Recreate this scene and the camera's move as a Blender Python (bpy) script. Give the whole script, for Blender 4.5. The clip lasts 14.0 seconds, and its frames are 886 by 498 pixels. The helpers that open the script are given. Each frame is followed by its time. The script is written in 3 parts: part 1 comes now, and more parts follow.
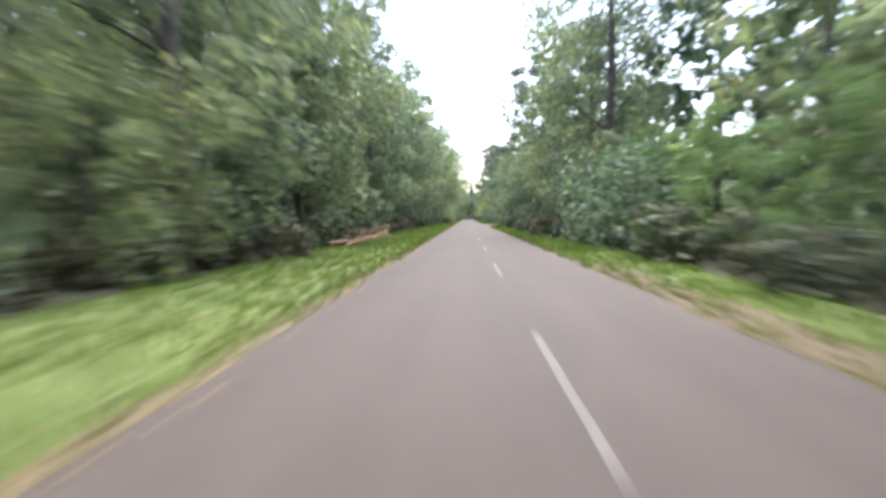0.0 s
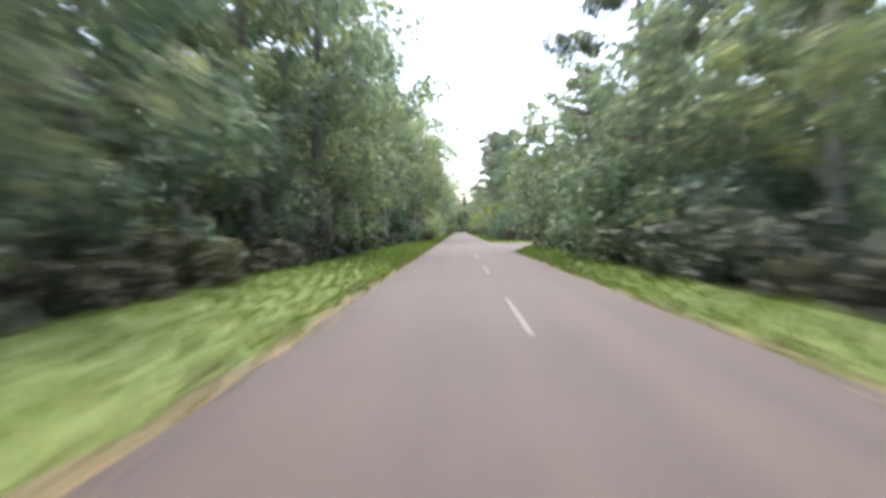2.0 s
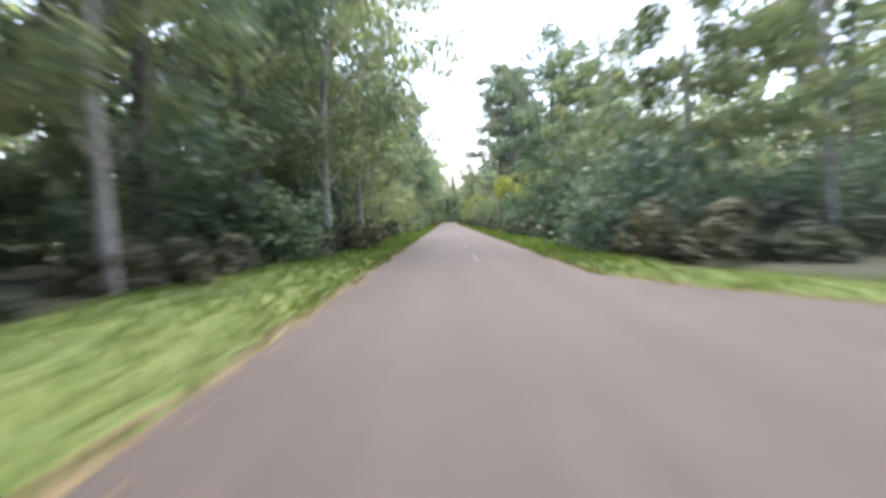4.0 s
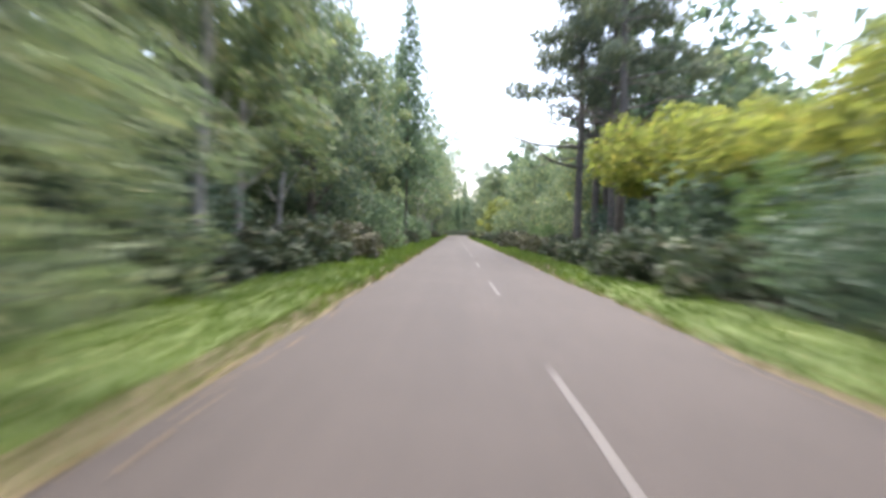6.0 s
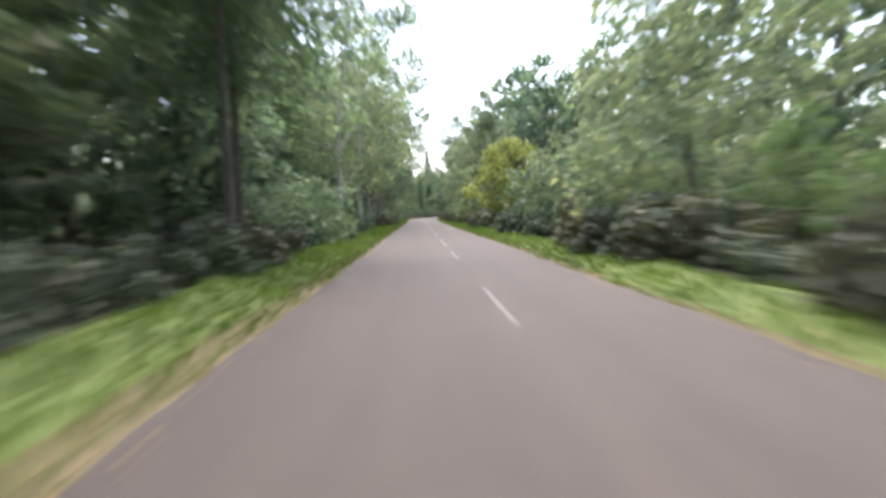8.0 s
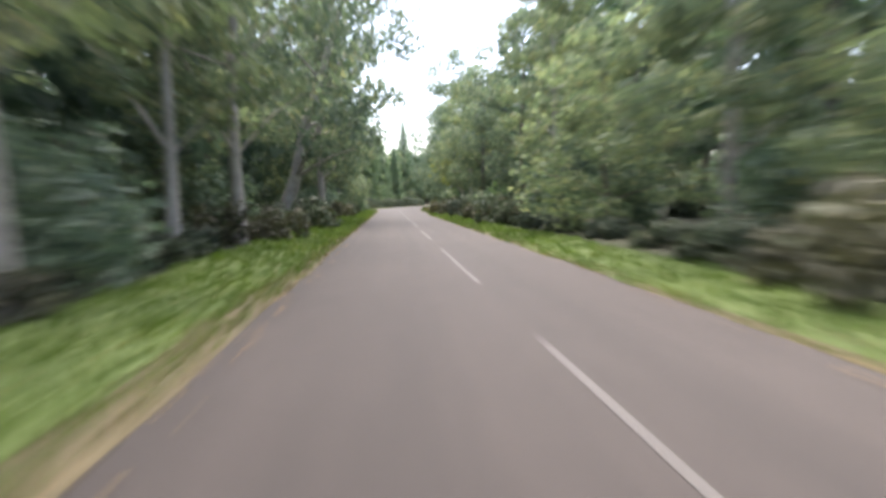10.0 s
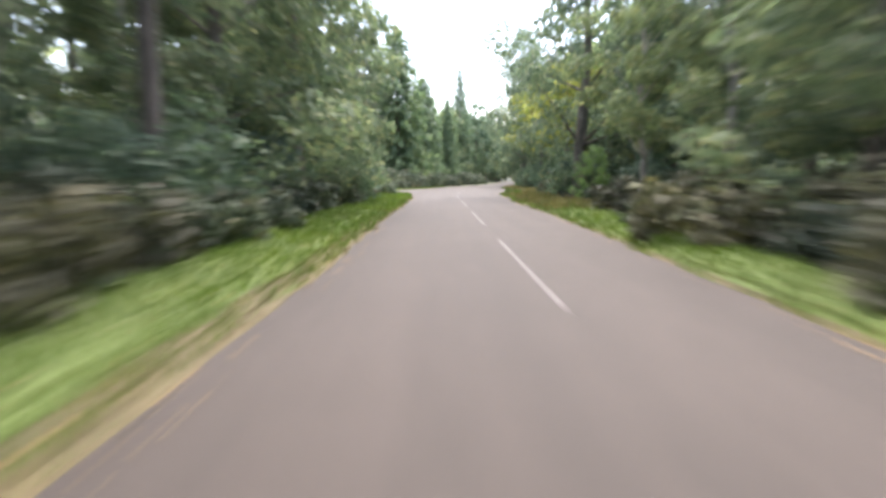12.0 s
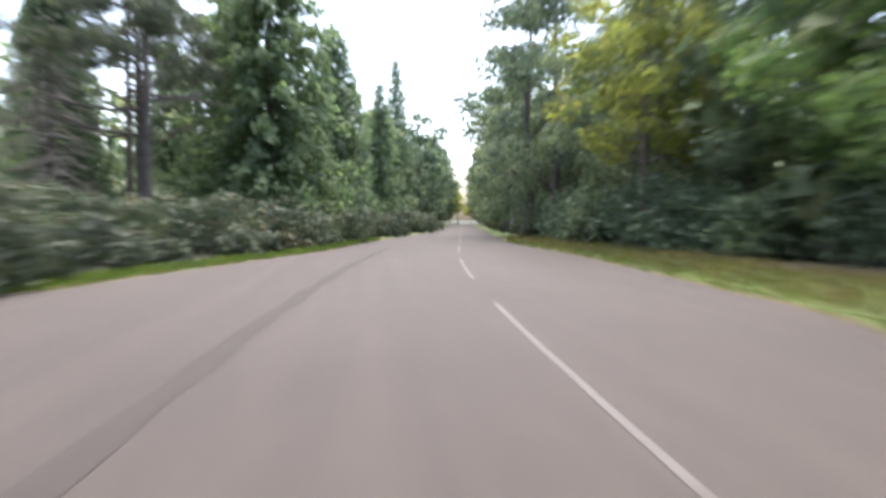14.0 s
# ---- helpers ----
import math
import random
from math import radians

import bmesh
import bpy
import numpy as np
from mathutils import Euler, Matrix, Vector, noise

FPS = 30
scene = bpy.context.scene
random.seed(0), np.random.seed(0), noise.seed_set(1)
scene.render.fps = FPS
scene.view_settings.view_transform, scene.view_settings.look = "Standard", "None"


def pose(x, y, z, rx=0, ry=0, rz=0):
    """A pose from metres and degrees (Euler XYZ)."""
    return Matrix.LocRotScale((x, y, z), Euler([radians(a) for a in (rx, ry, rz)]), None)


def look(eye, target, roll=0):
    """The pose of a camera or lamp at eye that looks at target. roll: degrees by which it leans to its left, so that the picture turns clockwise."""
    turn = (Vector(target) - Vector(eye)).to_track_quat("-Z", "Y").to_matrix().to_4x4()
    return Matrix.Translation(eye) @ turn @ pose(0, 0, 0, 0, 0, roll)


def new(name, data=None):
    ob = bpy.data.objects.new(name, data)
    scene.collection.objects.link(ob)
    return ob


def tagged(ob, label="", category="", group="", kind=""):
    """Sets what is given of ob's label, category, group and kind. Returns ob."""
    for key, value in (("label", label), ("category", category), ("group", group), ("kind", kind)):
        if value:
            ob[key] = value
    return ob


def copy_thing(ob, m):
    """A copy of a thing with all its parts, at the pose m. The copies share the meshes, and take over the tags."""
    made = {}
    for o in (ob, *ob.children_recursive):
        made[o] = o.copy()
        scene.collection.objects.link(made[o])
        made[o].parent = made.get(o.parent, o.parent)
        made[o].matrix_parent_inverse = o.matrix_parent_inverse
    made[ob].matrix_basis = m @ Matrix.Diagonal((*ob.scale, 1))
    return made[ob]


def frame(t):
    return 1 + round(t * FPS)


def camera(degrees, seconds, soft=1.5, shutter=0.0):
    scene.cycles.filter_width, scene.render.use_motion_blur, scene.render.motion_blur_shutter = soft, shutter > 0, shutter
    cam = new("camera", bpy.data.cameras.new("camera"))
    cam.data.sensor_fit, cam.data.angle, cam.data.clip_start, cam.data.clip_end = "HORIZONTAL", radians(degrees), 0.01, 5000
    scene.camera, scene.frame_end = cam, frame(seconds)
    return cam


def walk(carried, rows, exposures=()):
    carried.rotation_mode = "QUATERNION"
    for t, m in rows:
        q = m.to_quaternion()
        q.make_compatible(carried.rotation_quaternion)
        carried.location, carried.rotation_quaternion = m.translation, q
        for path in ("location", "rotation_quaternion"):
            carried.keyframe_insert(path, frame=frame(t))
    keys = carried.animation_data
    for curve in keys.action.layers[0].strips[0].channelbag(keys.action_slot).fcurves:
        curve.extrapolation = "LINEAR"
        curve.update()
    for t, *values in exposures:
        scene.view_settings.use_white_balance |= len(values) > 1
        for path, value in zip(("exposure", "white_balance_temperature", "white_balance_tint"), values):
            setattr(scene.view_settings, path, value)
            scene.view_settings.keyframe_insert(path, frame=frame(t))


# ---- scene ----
# A straight woodland road along +y, bending gently to the right (+x) past the junction.
SPEED = 20.55           # metres a second
EYE = 1.25              # camera above the road
BEND_AT, BEND_LEN, BEND = 281.0, 30.0, radians(10.0)


def course(s):
    """Centre of the road and its heading (clockwise from +y) after s metres."""
    if s <= BEND_AT:
        return 0.0, s, 0.0
    r = BEND_LEN / BEND
    a = min(s - BEND_AT, BEND_LEN) / r
    x, y = r * (1 - math.cos(a)), BEND_AT + r * math.sin(a)
    rest = max(0.0, s - BEND_AT - BEND_LEN)
    return x + rest * math.sin(a), y + rest * math.cos(a), a


def beside(s, off):
    """The point off metres to the right of the road's centre after s metres."""
    x, y, a = course(s)
    return x + off * math.cos(a), y - off * math.sin(a)


cam = camera(77.0, 14.0, soft=3.2, shutter=0.9)
# seconds, offset from the road's centre, yaw, pitch, roll
PATH = [
    (0.0, -0.36, 2.4, -3.2, 1.5), (0.5, -0.41, 2.1, -2.4, 1.5), (1.0, -0.38, 1.1, -2.2, 2.8), (1.5, -0.42, 1.5, -2.3, 2.6),
    (2.0, -0.47, 1.6, -1.9, 2.0), (2.5, -0.54, 0.2, -1.6, 3.2), (3.0, -0.51, 0.1, -4.0, 3.8), (3.8, -0.52, 0.3, -3.2, 2.8),
    (4.7, -0.56, 0.6, -2.6, 1.4), (5.5, -0.58, 0.5, -2.4, 0.8), (6.0, -0.58, 1.2, -1.8, -1.5), (6.5, -0.55, -0.2, -1.3, -0.4),
    (7.0, -0.55, -0.7, -1.9, -0.3), (7.5, -0.59, -2.4, -4.0, 0.9), (8.0, -0.69, -2.6, -3.7, 2.2), (8.5, -0.82, -5.4, -4.9, 2.7),
    (9.3, -0.92, -5.6, -4.9, 2.0), (10.2, -0.98, -5.5, -5.0, 0.9), (11.0, -1.0, -5.2, -5.2, 0.4), (11.5, -0.92, -0.5, -7.4, -1.4),
    (12.0, -0.88, -0.4, -7.3, -0.3), (12.5, -0.91, -2.0, -4.9, 1.3), (13.0, -1.08, -4.9, -3.6, 2.0), (13.5, -1.19, -6.5, -3.1, 0.6),
    (14.0, -1.1, -8.0, -3.0, -0.4)]
rows = []
for t, off, yaw, pitch, roll in PATH:
    px, py = beside(SPEED * t, off)
    rows.append((t, pose(px, py, EYE, 90 + pitch, roll, yaw)))
walk(cam, rows, exposures=[(0.0, 2.52, 6430, 11), (2.5, 2.47, 6480, 12), (6.0, 2.42, 6480, 12), (8.5, 2.37, 6530, 12), (11.0, 2.62, 6580, 12), (12.0, 2.71, 6580, 12), (12.5, 2.66, 6580, 12), (13.3, 2.47, 6530, 12), (14.0, 2.37, 6480, 12)])

# ---- light: a bright overcast evening sky, the low sun ahead behind haze ----
SUN_UP, SUN_AT = radians(74), radians(8)
world = bpy.data.worlds.new("sky")
scene.world = world
world.use_nodes = True
wn = world.node_tree
sky = wn.nodes.new("ShaderNodeTexSky")
sky.sky_type = "NISHITA"
sky.sun_disc = False
sky.sun_elevation, sky.sun_rotation = SUN_UP, SUN_AT
sky.air_density, sky.dust_density, sky.ozone_density = 1.0, 5.0, 1.0
wn.nodes["Background"].inputs["Strength"].default_value = 0.15
wn.links.new(sky.outputs[0], wn.nodes["Background"].inputs["Color"])
sun = new("sun", bpy.data.lights.new("sun", "SUN"))
sun.data.energy, sun.data.angle, sun.data.color = 1.5, radians(60), (1.0, 0.98, 0.94)
sun.matrix_world = look((0, 0, 0), (-math.sin(SUN_AT) * math.cos(SUN_UP), -math.cos(SUN_AT) * math.cos(SUN_UP), -math.sin(SUN_UP)))


# ---- materials ----
def nodes_of(name):
    m = bpy.data.materials.new(name)
    m.use_nodes = True
    nt = m.node_tree
    return m, nt, nt.nodes["Principled BSDF"]


def ramp(nt, fac, *stops):
    r = nt.nodes.new("ShaderNodeValToRGB")
    el = r.color_ramp.elements
    while len(el) < len(stops):
        el.new(0.5)
    for e, (p, c) in zip(el, stops):
        e.position, e.color = p, (*c, 1)
    nt.links.new(fac, r.inputs[0])
    return r.outputs[0]


def noise_tex(nt, scale, detail=4.0, rough=0.6, space="Object"):
    co = nt.nodes.new("ShaderNodeTexCoord")
    n = nt.nodes.new("ShaderNodeTexNoise")
    n.inputs["Scale"].default_value, n.inputs["Detail"].default_value, n.inputs["Roughness"].default_value = scale, detail, rough
    nt.links.new(co.outputs[space], n.inputs["Vector"])
    return n.outputs[0]


def mixed(nt, a, b, fac, how="MIX"):
    m = nt.nodes.new("ShaderNodeMix")
    m.data_type, m.blend_type = "RGBA", how
    for sock, v in ((m.inputs[0], fac), (m.inputs[6], a), (m.inputs[7], b)):
        if isinstance(v, (int, float)):
            sock.default_value = v
        elif isinstance(v, tuple):
            sock.default_value = (*v, 1)
        else:
            nt.links.new(v, sock)
    return m.outputs[2]


def bumped(nt, bsdf, height, strength, dist):
    b = nt.nodes.new("ShaderNodeBump")
    b.inputs["Strength"].default_value, b.inputs["Distance"].default_value = strength, dist
    nt.links.new(height, b.inputs["Height"])
    nt.links.new(b.outputs[0], bsdf.inputs["Normal"])


def surface(name, dark, light, scale=3.0, fine=60.0, rough=0.9, bump=0.4, dist=0.02, metal=0.0):
    m, nt, p = nodes_of(name)
    big, small = noise_tex(nt, scale), noise_tex(nt, fine, 3.0)
    c = ramp(nt, big, (0.3, dark), (0.7, light))
    c = mixed(nt, c, ramp(nt, small, (0.3, (0.45, 0.45, 0.45)), (0.7, (0.62, 0.62, 0.62))), 0.45, "OVERLAY")
    nt.links.new(c, p.inputs["Base Color"])
    p.inputs["Roughness"].default_value, p.inputs["Metallic"].default_value = rough, metal
    bumped(nt, p, small, bump, dist)
    return m


def foliage(name, deep, fresh, glow=0.35, odd=None):
    """Leaves: colour varies from tree to tree and from leaf to leaf, and some light passes through."""
    m, nt, p = nodes_of(name)
    info, geo = nt.nodes.new("ShaderNodeObjectInfo"), nt.nodes.new("ShaderNodeNewGeometry")
    leaf = ramp(nt, geo.outputs["Random Per Island"], (0.0, deep), (0.75, fresh), (1.0, odd or fresh))
    tree = ramp(nt, info.outputs["Random"], (0.0, (0.78, 0.84, 0.82)), (1.0, (1.12, 1.14, 0.92)))
    patch = ramp(nt, noise_tex(nt, 0.55, 2.0), (0.35, (0.78, 0.84, 0.86)), (0.65, (1.12, 1.12, 0.95)))
    c = mixed(nt, mixed(nt, leaf, tree, 1.0, "MULTIPLY"), patch, 1.0, "MULTIPLY")
    nt.links.new(c, p.inputs["Base Color"])
    p.inputs["Roughness"].default_value = 0.72
    tr = nt.nodes.new("ShaderNodeBsdfTranslucent")
    nt.links.new(mixed(nt, c, (1.0, 1.05, 0.86), 1.0, "MULTIPLY"), tr.inputs["Color"])
    mix = nt.nodes.new("ShaderNodeMixShader")
    mix.inputs[0].default_value = glow
    nt.links.new(p.outputs[0], mix.inputs[1])
    nt.links.new(tr.outputs[0], mix.inputs[2])
    nt.links.new(mix.outputs[0], nt.nodes["Material Output"].inputs["Surface"])
    return m


def asphalt_material():
    """Old grey-pink chippings, with paler wheel tracks, patches and dark stains."""
    m, nt, p = nodes_of("worn asphalt")
    big, mid, grit = noise_tex(nt, 0.35, 5.0), noise_tex(nt, 3.0, 5.0), noise_tex(nt, 90.0, 2.0)
    c = ramp(nt, big, (0.3, (0.0268, 0.0212, 0.0186)), (0.7, (0.0348, 0.0280, 0.0247)))
    c = mixed(nt, c, ramp(nt, mid, (0.35, (0.82, 0.81, 0.80)), (0.6, (1.05, 1.04, 1.04))), 1.0, "MULTIPLY")
    co, mp = nt.nodes.new("ShaderNodeTexCoord"), nt.nodes.new("ShaderNodeMapping")
    mp.inputs["Scale"].default_value = (1.6, 0.035, 1.0)
    streak = nt.nodes.new("ShaderNodeTexNoise")
    streak.inputs["Scale"].default_value, streak.inputs["Detail"].default_value = 1.0, 3.0
    nt.links.new(co.outputs["Object"], mp.inputs["Vector"])
    nt.links.new(mp.outputs[0], streak.inputs["Vector"])
    c = mixed(nt, c, ramp(nt, streak.outputs[0], (0.35, (0.84, 0.83, 0.83)), (0.62, (1.08, 1.07, 1.07))), 1.0, "MULTIPLY")
    c = mixed(nt, c, ramp(nt, grit, (0.35, (0.6, 0.6, 0.6)), (0.7, (1.35, 1.33, 1.32))), 0.8, "MULTIPLY")
    nt.links.new(c, p.inputs["Base Color"])
    p.inputs["Roughness"].default_value = 0.85
    bumped(nt, p, grit, 0.5, 0.01)
    return m


ASPHALT = asphalt_material()
TAR = surface("dark tar seam", (0.0215, 0.0172, 0.0158), (0.028, 0.0228, 0.021), 3.0, 70.0, 0.95)
PAINT = surface("worn road paint", (0.042, 0.037, 0.034), (0.074, 0.067, 0.063), 4.0, 80.0, 0.7)
TURF = surface("turf", (0.057, 0.086, 0.021), (0.084, 0.115, 0.028), 0.6, 25.0, 0.95, 0.8, 0.05)
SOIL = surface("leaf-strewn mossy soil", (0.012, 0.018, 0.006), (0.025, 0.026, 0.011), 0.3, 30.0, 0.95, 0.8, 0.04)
EDGE = surface("gritty brown road edge", (0.052, 0.047, 0.022), (0.098, 0.076, 0.040), 1.8, 40.0, 0.95, 0.8, 0.02)
EARTH = surface("bare brown earth", (0.060, 0.043, 0.030), (0.115, 0.084, 0.058), 2.0, 35.0, 0.95, 0.9, 0.03)
GRAVEL = surface("pale gravel", (0.060, 0.050, 0.039), (0.105, 0.088, 0.068), 1.5, 45.0, 0.95, 0.9, 0.03)
BLADE = foliage("grass blade", (0.067, 0.106, 0.019), (0.091, 0.135, 0.025), 0.45, (0.115, 0.133, 0.037))
STRAW = foliage("dry grass", (0.085, 0.072, 0.032), (0.145, 0.116, 0.056), 0.3)
LITTER = foliage("fallen leaf", (0.10, 0.055, 0.025), (0.24, 0.14, 0.06), 0.15)
OAK_LEAF = foliage("oak leaf", (0.097, 0.132, 0.103), (0.186, 0.220, 0.167), 0.55, (0.255, 0.250, 0.180))
DARK_LEAF = foliage("holly leaf", (0.069, 0.107, 0.086), (0.130, 0.174, 0.138), 0.45, (0.158, 0.190, 0.146))
BIRCH_LEAF = foliage("birch leaf", (0.118, 0.154, 0.106), (0.203, 0.236, 0.160), 0.5, (0.278, 0.255, 0.165))
FRESH_LEAF = foliage("bright green leaf", (0.074, 0.133, 0.062), (0.132, 0.198, 0.090), 0.5, (0.190, 0.230, 0.100))
GOLD_LEAF = foliage("turning leaf", (0.170, 0.195, 0.056), (0.285, 0.285, 0.088), 0.68, (0.36, 0.30, 0.10))
YELLOW_LEAF = foliage("yellowing leaf", (0.155, 0.178, 0.058), (0.262, 0.265, 0.090), 0.62, (0.34, 0.29, 0.10))
SPRUCE_LEAF = foliage("spruce spray", (0.101, 0.153, 0.103), (0.181, 0.230, 0.155), 0.52)
PINE_LEAF = foliage("pine needles", (0.088, 0.104, 0.091), (0.158, 0.170, 0.148), 0.42)
BRACKEN_LEAF = foliage("browning bracken", (0.044, 0.044, 0.034), (0.086, 0.078, 0.056), 0.35, (0.075, 0.090, 0.058))
BRAMBLE_LEAF = foliage("bramble leaf", (0.034, 0.048, 0.036), (0.066, 0.084, 0.060), 0.32, (0.092, 0.082, 0.068))
GORSE_LEAF = foliage("gorse sprig", (0.042, 0.064, 0.047), (0.084, 0.106, 0.077), 0.3, (0.131, 0.095, 0.080))
BARK = surface("grey-brown bark", (0.060, 0.052, 0.042), (0.155, 0.135, 0.110), 2.5, 22.0, 0.95, 1.0, 0.05)
PALE_BARK = surface("pale beech and birch bark", (0.20, 0.185, 0.165), (0.40, 0.37, 0.33), 2.0, 18.0, 0.9, 0.6, 0.02)
TWIG = surface("dark damp twigs", (0.018, 0.017, 0.013), (0.045, 0.040, 0.030), 4.0, 40.0, 0.95, 0.6, 0.01)
PINE_BARK = surface("grey-brown pine bark", (0.085, 0.074, 0.066), (0.185, 0.155, 0.130), 2.5, 20.0, 0.95, 1.0, 0.05)


# ---- building helpers ----
def mesh_of(name, verts, faces, material):
    me = bpy.data.meshes.new(name)
    verts = np.asarray(verts, dtype=np.float32)
    faces = np.asarray(faces, dtype=np.int32)
    n, k = faces.shape
    me.vertices.add(len(verts))
    me.vertices.foreach_set("co", verts.ravel())
    me.loops.add(n * k)
    me.loops.foreach_set("vertex_index", faces.ravel())
    me.polygons.add(n)
    me.polygons.foreach_set("loop_start", np.arange(0, n * k, k, dtype=np.int32))
    me.update(calc_edges=True)
    me.validate()
    me.materials.append(material)
    return me


def child(name, me, parent, label=""):
    ob = new(name, me)
    ob.parent = parent
    return tagged(ob, label)


def tube(points, radii, sides=8):
    """A tapered tube through the points: vertices and quads."""
    verts, faces = [], []
    for k, (p, r) in enumerate(zip(points, radii)):
        p = Vector(p)
        ahead = Vector(points[min(k + 1, len(points) - 1)]) - Vector(points[max(k - 1, 0)])
        side = ahead.cross(Vector((0.31, 0.95, 0.02))).normalized()
        up = ahead.cross(side).normalized()
        for j in range(sides):
            a = 2 * math.pi * j / sides
            verts.append(p + side * (r * math.cos(a)) + up * (r * math.sin(a)))
    for k in range(len(points) - 1):
        for j in range(sides):
            i, i2 = k * sides + j, k * sides + (j + 1) % sides
            faces.append((i, i2, i2 + sides, i + sides))
    return verts, faces


def joined(pieces):
    verts, faces = [], []
    for v, f in pieces:
        base = len(verts)
        verts.extend(tuple(p) for p in v)
        faces.extend(tuple(i + base for i in q) for q in f)
    return verts, faces


def leaf_quads(rng, centres, outward, size, length=1.6, droop=0.3):
    """A folded pointed leaf or spray at every centre, facing roughly outward: vertices and quads."""
    n = len(centres)
    nrm = outward + rng.normal(0, 0.55, (n, 3))
    nrm[:, 2] += 0.25
    nrm /= np.linalg.norm(nrm, axis=1, keepdims=True) + 1e-9
    t = np.cross(nrm, rng.normal(0, 1, (n, 3)))
    t[:, 2] -= droop * np.abs(rng.normal(0, 1, n))
    t -= nrm * np.sum(t * nrm, axis=1, keepdims=True)
    t /= np.linalg.norm(t, axis=1, keepdims=True) + 1e-9
    b = np.cross(nrm, t)
    s = size * rng.uniform(0.55, 1.35, (n, 1))
    lift = nrm * s * rng.uniform(-0.25, 0.25, (n, 1))
    v = np.stack([centres + (b * 0.55 - t * 0.45) * s + lift, centres + t * s * length * 0.62, centres - (b * 0.55 + t * 0.45) * s], axis=1).reshape(-1, 3)
    f = np.arange(3 * n).reshape(n, 3)
    return v, f


def lobe_leaves(rng, lobes, count, size, droop=0.3):
    """Leaves spread over the shells of the lobes (x, y, z, radius)."""
    lobes = np.asarray(lobes)
    w = lobes[:, 3] ** 2
    pick = rng.choice(len(lobes), count, p=w / w.sum())
    d = rng.normal(0, 1, (count, 3))
    d /= np.linalg.norm(d, axis=1, keepdims=True)
    r = lobes[pick, 3:4] * (rng.uniform(0.25, 1.0, (count, 1)) ** 0.5) * rng.uniform(0.85, 1.15, (count, 1))
    d[:, 2] *= 0.75
    return leaf_quads(rng, lobes[pick, :3] + d * r, d, size, droop=droop)


def broadleaf(name, seed, height, spread, low, leaves, size, leaf, bark, girth, label, category="tree", lean=0.0, weep=0.3):
    """A woodland tree: a tapered trunk with limbs, and a ragged crown of leaf sprays."""
    rng = np.random.default_rng(seed)
    root = tagged(new(name), label, category, kind="")
    top = height * 0.9
    spine = [(lean * (k / 6) ** 2 * height * 0.15 + rng.normal(0, 0.10) * (k > 0), rng.normal(0, 0.10) * (k > 0), top * k / 6 - 0.15 * (k == 0)) for k in range(7)]
    rad = [girth * (1.35 if k == 0 else 1.0) * (1 - k / 6.6) for k in range(7)]
    pieces, lobes = [tube(spine, rad, 9)], []
    n = 26
    for k in range(n):
        z = low + (height * 0.93 - low) * (k + 0.5) / n
        u = (z - low) / (height - low)
        reach = spread * (0.55 + 0.75 * math.sin(math.pi * min(1.0, 0.18 + 0.80 * u))) * rng.uniform(0.55, 1.1) * (1.0 if u < 0.8 else 0.65)
        a = k * 2.4 + rng.uniform(-0.5, 0.5)
        k0 = min(5, int(z * 0.8 / top * 6))
        start = Vector(spine[k0])
        tip = Vector((start.x + reach * math.cos(a), start.y + reach * math.sin(a), z))
        mid = start.lerp(tip, 0.5) + Vector((0, 0, 0.25))
        if k % 2 == 0:
            pieces.append(tube([start, mid, tip], [girth * 0.30 * (1.1 - u), girth * 0.17 * (1.1 - u), 0.012], 5))
        lobes.append((*tip, rng.uniform(0.75, 1.35) * spread / 3.2))
        lobes.append((*(start.lerp(tip, 0.55)), rng.uniform(0.7, 1.1) * spread / 3.2))
    lobes.append((spine[6][0], spine[6][1], height * 0.95, spread * 0.28))
    child("trunk", mesh_of("trunk", *joined(pieces), bark), root)
    child("crown", mesh_of("crown", *lobe_leaves(rng, lobes, leaves, size, weep), leaf), root)
    return root


